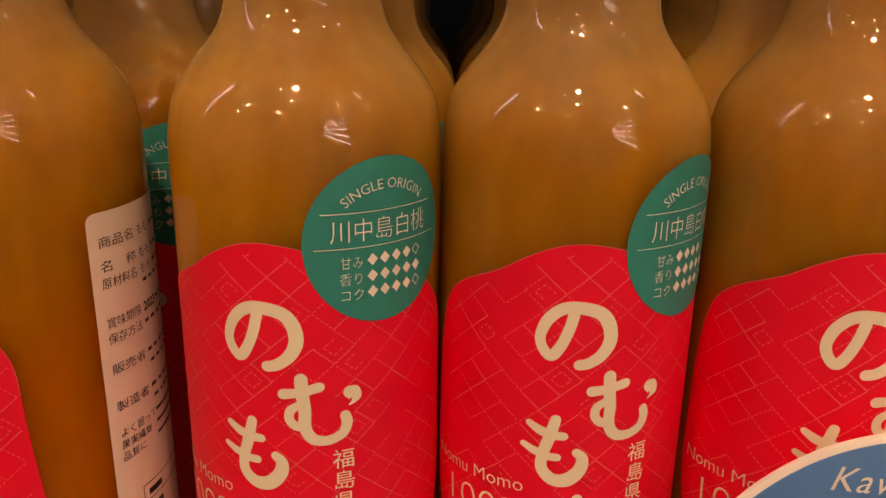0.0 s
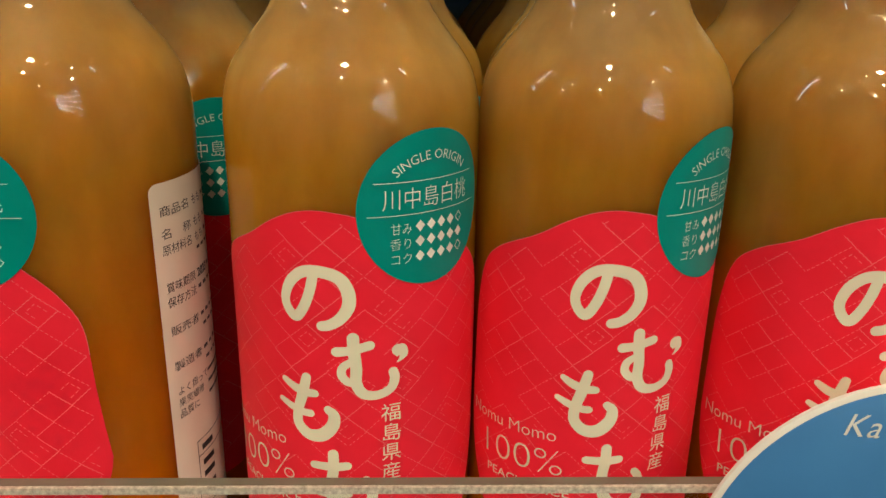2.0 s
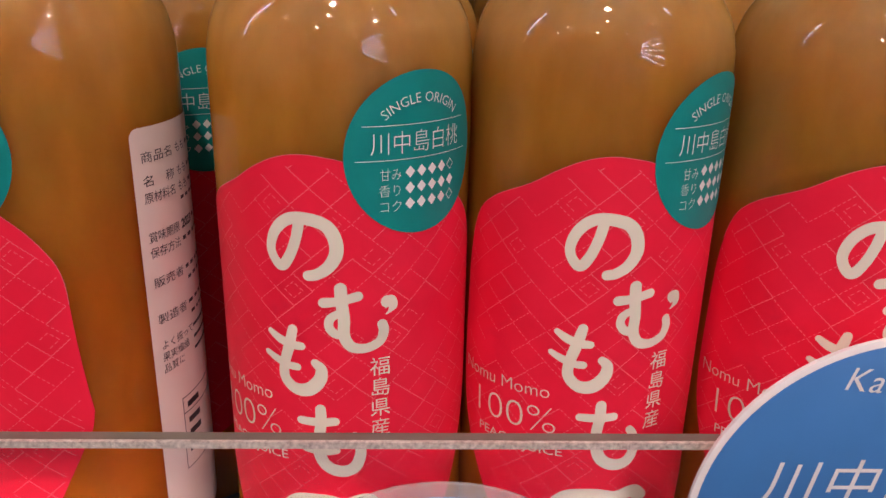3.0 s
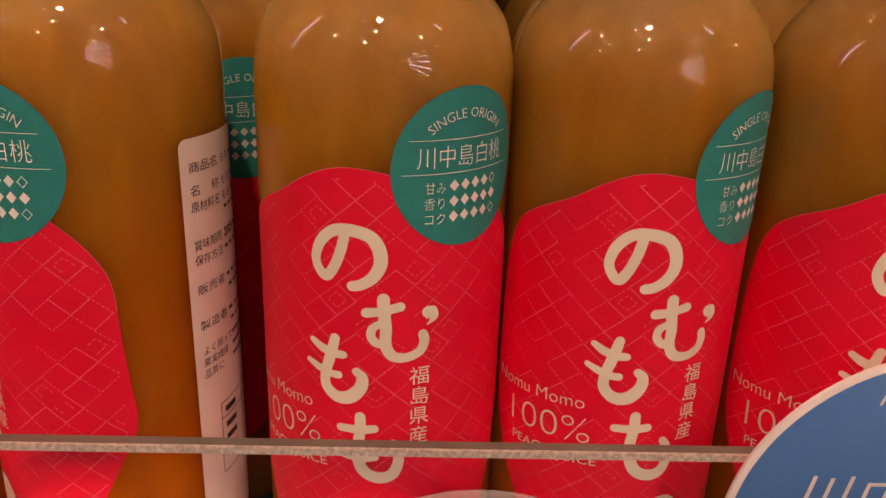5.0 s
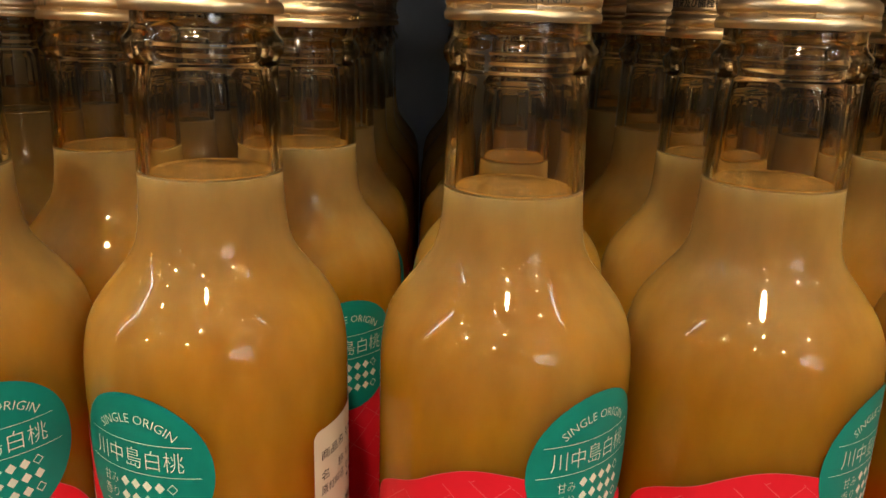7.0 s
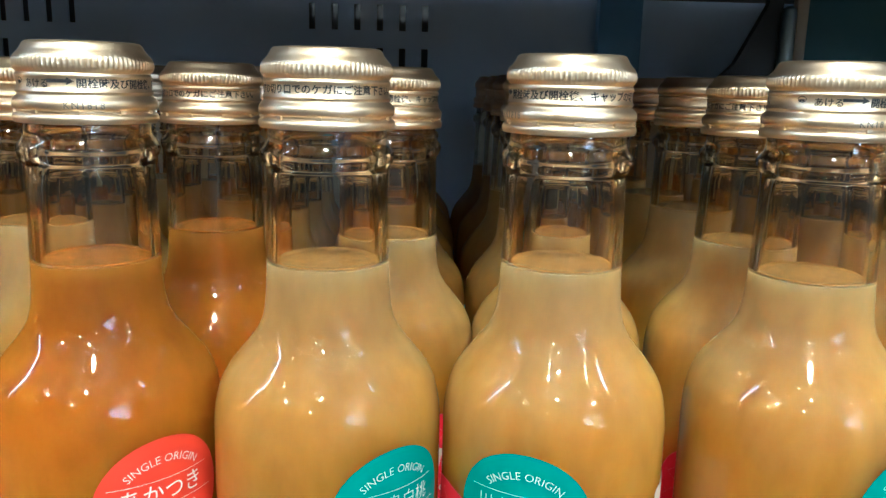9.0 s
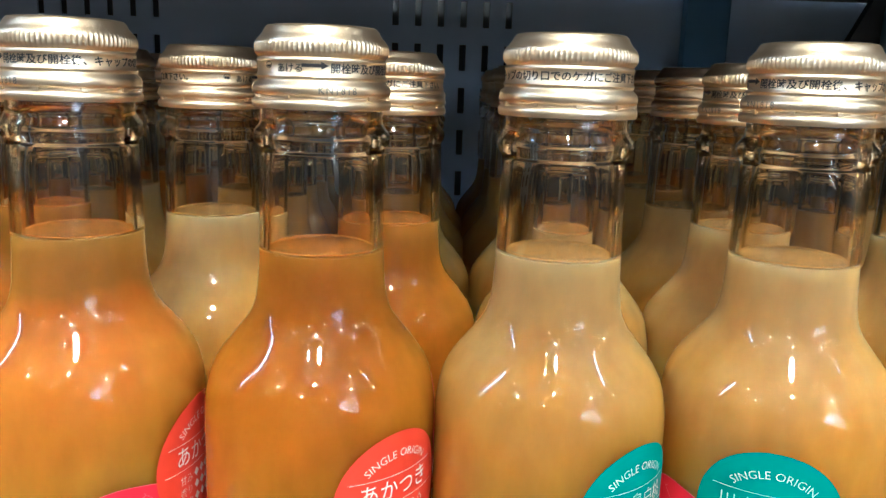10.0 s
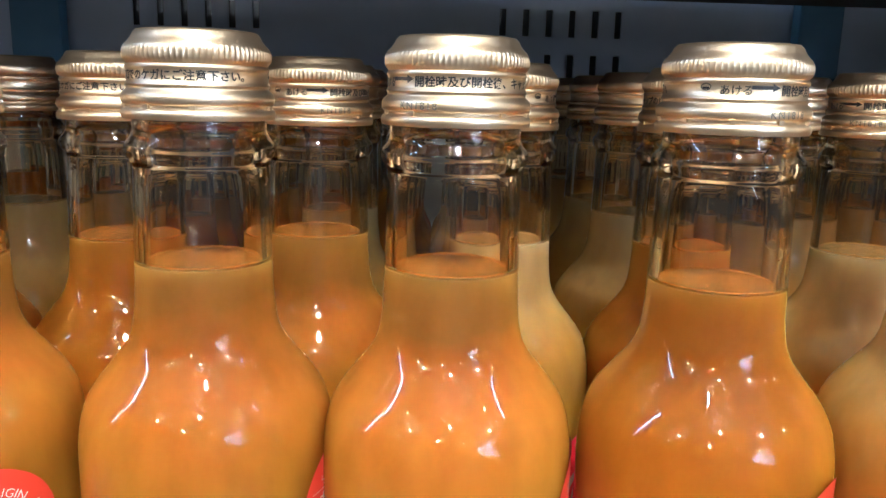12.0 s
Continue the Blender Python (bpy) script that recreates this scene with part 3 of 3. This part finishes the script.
def cap_band(turn):
    """Printed warning, arrow and lot code round the cap."""
    bm = bmesh.new()
    add_writing(bm, "開栓時及び開栓後、キャップの切り口でのケガにご注意下さい。", 0.0020, (0.0, 0.19465), "LEFT", bold=0.00004, width=0.0585)
    add_writing(bm, "あける", 0.0019, (-0.0108, 0.1946), "LEFT", bold=0.00002)
    bar(bm, -0.0138, 0.1954, -0.0126, 0.1958)
    stroke(bm, [Vector((-0.0132 + 0.0009 * math.cos(a * 0.7), 0.1958 + 0.0006 * math.sin(a * 0.7))) for a in range(10)], 0.00016)
    bar(bm, -0.0055, 0.19550, -0.0017, 0.19615)
    v = [bm.verts.new(p) for p in ((-0.0017, 0.1951, 0), (-0.0002, 0.1958, 0), (-0.0017, 0.1965, 0))]
    bm.faces.new(v)
    for u in bm.verts:
        a = u.co.x / 0.0130 + turn
        u.co = (0.01306 * math.sin(a), -0.01306 * math.cos(a), u.co.y)
    return bm


def cap_code(turn):
    """The stamped lot code on the cap's lower bulge."""
    bm = bmesh.new()
    add_writing(bm, "KN1818", 0.0019, (0.0, 0.19055), "LEFT", spacing=1.25)
    for u in bm.verts:
        a = u.co.x / 0.0142 + turn
        u.co = (0.01413 * math.sin(a), -0.01413 * math.cos(a), u.co.y)
    return bm


LABEL_MESH = finish(wrap(make_label(), BODY + 0.00012), 180)
PATTERN_MESH = finish(wrap(label_pattern(), BODY + 0.00017))
EDGE_MESH = finish(wrap(label_edge(), BODY + 0.00016))
bm = bmesh.new()
for sign in (LOOP_SIGN, KNOT_SIGN, HOOK_SIGN, CROSS_SIGN):
    for line in sign:
        brush(bm, line)
BIG_MESH = finish(wrap(bm, BODY + 0.0002))
bm = bmesh.new()
for k, ch in enumerate("福島県産"):
    add_writing(bm, ch, 0.0042, (0.0081, 0.0681 - k * 0.0044))
FOUR_MESH = finish(wrap(bm, BODY + 0.00021))
bm = bmesh.new()
add_writing(bm, "Nomu Momo", 0.0040, (-0.0247, 0.0608), bold=-0.00005, turn=0.05, width=0.0226)
add_writing(bm, "100%", 0.0085, (-0.0219, 0.0530), bold=-0.00016, turn=0.06, width=0.0188)
add_writing(bm, "PEACH JUICE", 0.0028, (-0.0200, 0.0488), turn=0.06, width=0.0196)
SMALL_MESH = finish(wrap(bm, BODY + 0.00021))
bm = bmesh.new()
stroke(bm, spline([Vector(p) for p in ((-0.0105, 0.0385), (-0.008, 0.0404), (-0.003, 0.0408), (0.001, 0.0400), (0.005, 0.0408), (0.0072, 0.0390))], 8), 0.0030)
bar(bm, -0.0105, 0.0330, 0.0072, 0.0390)
EMBLEM_MESH = finish(wrap(bm, BODY + 0.0002))
STICKER_MESH = finish(wrap(disc(0.0145, (0, STICKER[1])), BODY + 0.00026, STICKER[0]), 180)


def shifted(bm, dy):
    for v in bm.verts:
        v.co.y += dy
    return bm


ART_TEAL = finish(wrap(shifted(make_sticker_art(False), STICKER[1]), BODY + 0.00033, STICKER[0]))
ART_RED = finish(wrap(shifted(make_sticker_art(True), STICKER[1]), BODY + 0.00033, STICKER[0]))
BACK_MESH = finish(wrap(sheet(lambda x: 0.022, lambda x: 0.1121 - 0.0018 + math.sqrt(0.0018 ** 2 - max(0.0, 0.0018 - x) ** 2), [0.0, 0.00005, 0.0002, 0.0004, 0.0007, 0.0011, 0.0015] + [0.0018 + 0.0402 * i / 30 for i in range(31)], 6), BODY + 0.00012, radians(113.4)), 180)
BACKPRINT_MESH = finish(wrap(make_back_print(), BODY + 0.0002, radians(113.4)))
CAP_MESH, PLAIN_CAP_MESH = finish(make_cap(), 50), finish(make_cap(72), 50)
BRIDGE_MESH = finish(cap_bridges())
BAND_MESH = finish(cap_band(0.0))
CODE_MESH = finish(cap_code(radians(-10.0)))


def glass_neck(fill, n=64):
    """Thick clear wall; its foot hugs the juice for some millimetres."""
    foot = fill - 0.0004
    skin = 0.00006
    outer = [(radius_at(foot) + skin, foot), (radius_at(fill) + skin, fill), (0.0131, 0.166), (0.0129, 0.175), (0.0129, 0.1785), (0.0131, 0.1795), (0.0139, 0.1806),
             (0.0142, 0.1818), (0.0140, 0.1829), (0.0130, 0.1840), (0.0125, 0.1852), (0.0124, 0.1880)]
    inner = [(0.0102, 0.1880), (0.0102, 0.1800), (0.0108, 0.1740), (0.0110, 0.166), (radius_at(fill) - 0.0021, fill), (radius_at(foot) - 0.0021, foot)]
    return lathe(outer + inner + [outer[0]], n)


def juice_body(fill, n=96):
    prof = [p for p in smooth_profile() if p[1] < fill - 0.0004]
    r = radius_at(fill)
    prof += [(r, fill), (r - 0.0020, fill + 0.00005), (r - 0.0023, fill + 0.0001), (r - 0.0032, fill - 0.0002), (0.0, fill - 0.0004)]
    return lathe(prof, n)


def froth_disc(fill):
    """The juice's own surface in the neck, with its meniscus."""
    r = radius_at(fill) - 0.00212
    return lathe([(0.0, fill - 0.0010), (r, fill - 0.0008), (r, fill + 0.0003), (r - 0.0003, fill + 0.0002), (r - 0.002, fill + 0.0001), (0.0, fill + 0.0001)], 48)


def make_bottle(juice, fill, red, text, near=True):
    """Bottles far back on the shelf go without the smallest print."""
    root = tagged(new("juice_bottle"), text, "bottle", "juice bottles on the shelf")
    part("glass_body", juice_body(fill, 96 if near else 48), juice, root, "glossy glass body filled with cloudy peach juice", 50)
    part("neck", glass_neck(fill, 64 if near else 32), GLASS, root, "clear empty glass neck above the juice", 40).visible_shadow = False
    part("juice_surface", froth_disc(fill), FROTH if red else FROTH_PALE, root, "thin froth on the juice", 40)
    cap = part("screw_cap", CAP_MESH if near else PLAIN_CAP_MESH, CAPMETAL, root, "champagne gold aluminium screw cap")
    if near:
        part("tear_bridge", BRIDGE_MESH, CAPMETAL, cap)
        part("cap_print", BAND_MESH, INK, cap)
        part("lot_code", CODE_MESH, FAINT, cap)
    lab = part("front_label", LABEL_MESH, RED, root, "red peach-shaped paper label with cream lettering")
    part("lettering", BIG_MESH, CREAM, lab)
    if near:
        part("label_pattern", PATTERN_MESH, PINKPRINT, lab)
        part("paper_edge", EDGE_MESH, PINKPRINT, lab)
        part("vertical_caption", FOUR_MESH, CREAM, lab)
        part("small_caption", SMALL_MESH, CREAM, lab)
        part("emblem", EMBLEM_MESH, CREAM, lab)
    st = part("round_sticker", STICKER_MESH.copy(), SCARLET if red else TEAL, root, "round scarlet origin sticker" if red else "round teal origin sticker")
    back = part("back_label", BACK_MESH, PAPER, root, "white printed ingredients label")
    if near:
        part("sticker_print", ART_RED if red else ART_TEAL, WHITEPRINT, st)
        part("back_print", BACKPRINT_MESH, INK, back)
    return root


PALE_TEXT = "bottle of pale yellow peach juice with red label, teal sticker"
AMBER_TEXT = "bottle of amber peach juice with red label, scarlet sticker"
ROSY_TEXT = "bottle of rosy orange peach juice with red label, scarlet sticker"
DEEP_TEXT = "bottle of dark reddish amber peach juice with red label"
kinds = {}
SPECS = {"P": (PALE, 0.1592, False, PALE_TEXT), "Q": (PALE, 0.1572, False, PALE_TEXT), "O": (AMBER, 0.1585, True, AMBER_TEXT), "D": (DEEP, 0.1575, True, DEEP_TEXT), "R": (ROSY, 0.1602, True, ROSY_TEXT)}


def put_bottle(kind, x, y, turn, cap_turn=0.0, near=True):
    m = pose(x, y, 0.0 if y < 0.02 else -0.0025, 0, 0, turn)
    if (kind, near) in kinds:
        b = copy_thing(kinds[kind, near], m)
    else:
        b = kinds[kind, near] = make_bottle(*SPECS[kind], near)
        b.matrix_basis = m
    for c in b.children:
        if c.name.startswith("screw_cap"):
            c.rotation_euler.z = radians(cap_turn - turn)


FRONT = (("O", -0.416, 0.0, 30, 40), ("R", -0.365, 0.002, 25, 80), ("R", -0.3130, 0.003, 0, 120), ("R", -0.2607, 0.0036, 50, 153), ("R", -0.2117, 0.0003, 47, -37.8),
         ("O", -0.1591, -0.0016, 8, 14.7), ("P", -0.1085, -0.0031, 1.5, 180), ("P", -0.0572, -0.0016, -59.0, -75), ("Q", 0.0, 0.0, 0.5, 5.7), ("P", 0.0506, 0.0020, 8.3, 135),
         ("P", 0.1019, -0.0011, 3.2, 30), ("Q", 0.1560, 0.0, -12, 90), ("P", 0.2070, 0.0, 4, 0), ("P", 0.2580, 0.0, 15, 50))
for b in FRONT:
    put_bottle(*b)
SECOND = (("O", -0.392, 15), ("R", -0.342, -20), ("O", -0.2935, 25), ("R", -0.2440, 60), ("P", -0.1965, 70), ("O", -0.1470, 30), ("Q", -0.0975, 50), ("P", -0.0485, -5), ("Q", 0.0050, 20), ("P", 0.0555, -8),
          ("P", 0.1070, 10), ("Q", 0.158, 30), ("P", 0.209, 0), ("P", 0.26, 12))
for kind, x, turn in SECOND:
    put_bottle(kind, x, 0.0520, turn, turn * 7 - 40)
rnd = random.Random(11)
for row in range(4):
    for i, (kind, x, turn) in enumerate(SECOND):
        pick = rnd.choice("PQOR" if x < -0.2 else "PQ")
        if row == 0:
            pick = {1: "P", 2: "D"}.get(i, pick)
        put_bottle(pick, x + rnd.uniform(-0.002, 0.002), 0.1035 + row * 0.0515 + rnd.uniform(-0.001, 0.001), turn + rnd.uniform(-40, 40), rnd.uniform(0, 360), False)

# ---- shelf front ----
guard = tagged(new("shelf_guard"), "clear acrylic guard strip along the shelf front", "guard")
part("clear_strip", box(bmesh.new(), (-0.75, -0.0325, -0.02), (0.75, -0.0295, 0.0579)), ACRYLIC, guard, "see-through acrylic strip").visible_shadow = False
part("top_face", box(bmesh.new(), (-0.75, -0.0318, 0.0580), (0.75, -0.0295, 0.0586)), FROST, guard, "frosted top face")
part("sawn_edge", box(bmesh.new(), (-0.75, -0.0327, 0.0572), (0.75, -0.0319, 0.0586)), SAWN, guard, "rough sparkling sawn edge")


def round_card(x, z, r, material, words, clear_rim):
    root = tagged(new("round_sign"), "round blue card sign with white rim on the shelf guard", "sign", "round signs on the guard")
    root.location = (x, -0.0352, z)

    def plate(rad, y0, y1):
        prof = [(0, y0), (rad - 0.0003, y0), (rad, y0 + 0.0002), (rad, y1 - 0.0002), (rad - 0.0003, y1), (0, y1)]
        b = lathe(prof, 96)
        bmesh.ops.rotate(b, verts=b.verts, matrix=Matrix.Rotation(radians(90), 3, "X"))
        return b
    part("rim", plate(r, 0.0, 0.0012), CLEARRIM if clear_rim else CARDWHITE, root, "clear rim" if clear_rim else "white rim", 40)
    part("face", plate(r - (0.0027 if clear_rim else 0.0012), 0.0011, 0.00145), material, root, "matt blue face", 40)
    for word, size, px, py, turn in words:
        b = bmesh.new()
        add_writing(b, word, size, (px, py), "LEFT", spacing=1.12, turn=turn)
        for v in b.verts:
            v.co = (v.co.x + 0.2 * v.co.y, -0.0016, v.co.y)
        part("title", b, CARDWHITE, root, "white slanted lettering")
    return root


round_card(0.1037, 0.0445, 0.0382, BLUE, (("Kawanakajima", 0.0064, -0.0198, 0.0280, -0.10), ("川中島白桃", 0.0108, -0.0268, 0.0044, 0.0)), False)
round_card(0.0202, 0.0162, 0.036, BLUE, (), True)

# ---- far end of the shelf ----
bm = bmesh.new()
face = bm.faces.new([bm.verts.new((x, 0.276, z)) for x, z in ((0.108, 0.300), (0.108, 0.0), (0.062, 0.0), (0.062, 0.190), (0.084, 0.212), (0.1, 0.244), (0.1, 0.300))])
g = bmesh.ops.extrude_face_region(bm, geom=[face])
bmesh.ops.translate(bm, verts=[v for v in g["geom"] if isinstance(v, bmesh.types.BMVert)], vec=(0, 0.006, 0))
bmesh.ops.recalc_face_normals(bm, faces=bm.faces)
tagged(part("shelf_bracket", bm, BLACK), "black curved metal bracket at the shelf end", "bracket", kind="structure")
post = lathe([(0, 0.0), (0.0042, 0.0), (0.0042, 0.238), (0.0036, 0.2415), (0.0018, 0.243), (0, 0.2432)], 24)
bmesh.ops.translate(post, verts=post.verts, vec=(0.1105, 0.274, 0))
tagged(part("steel_post", post, CHROME, None, "", 40), "slim brushed steel post at the shelf end", "post", kind="structure")
tagged(part("end_strip", box(bmesh.new(), (0.122, 0.29, 0.0), (0.129, 0.296, 0.30), 0.001), BEIGE), "narrow beige metal strip beside the post", "strip", kind="structure")
tagged(part("end_board", box(bmesh.new(), (0.129, 0.30, 0.0), (0.196, 0.306, 0.30), 0.001), DARKTEAL), "dark teal board at the shelf end", "board", kind="structure")
std = tagged(new("slotted_standard"), "beige metal standard with round holes", "standard", kind="structure")
part("channel", box(bmesh.new(), (0.192, 0.28, 0.0), (0.222, 0.292, 0.30), 0.0015), BEIGE, std)
for k in range(10):
    hole = lathe([(0, 0.0), (0.0035, 0.0), (0.0035, 0.0008), (0, 0.0008)], 16)
    bmesh.ops.transform(hole, verts=hole.verts, matrix=Matrix.Translation((0.205, 0.2798, 0.02 + 0.028 * k)) @ Matrix.Rotation(radians(90), 4, "X"))
    part("hole", hole, BLACK, std)
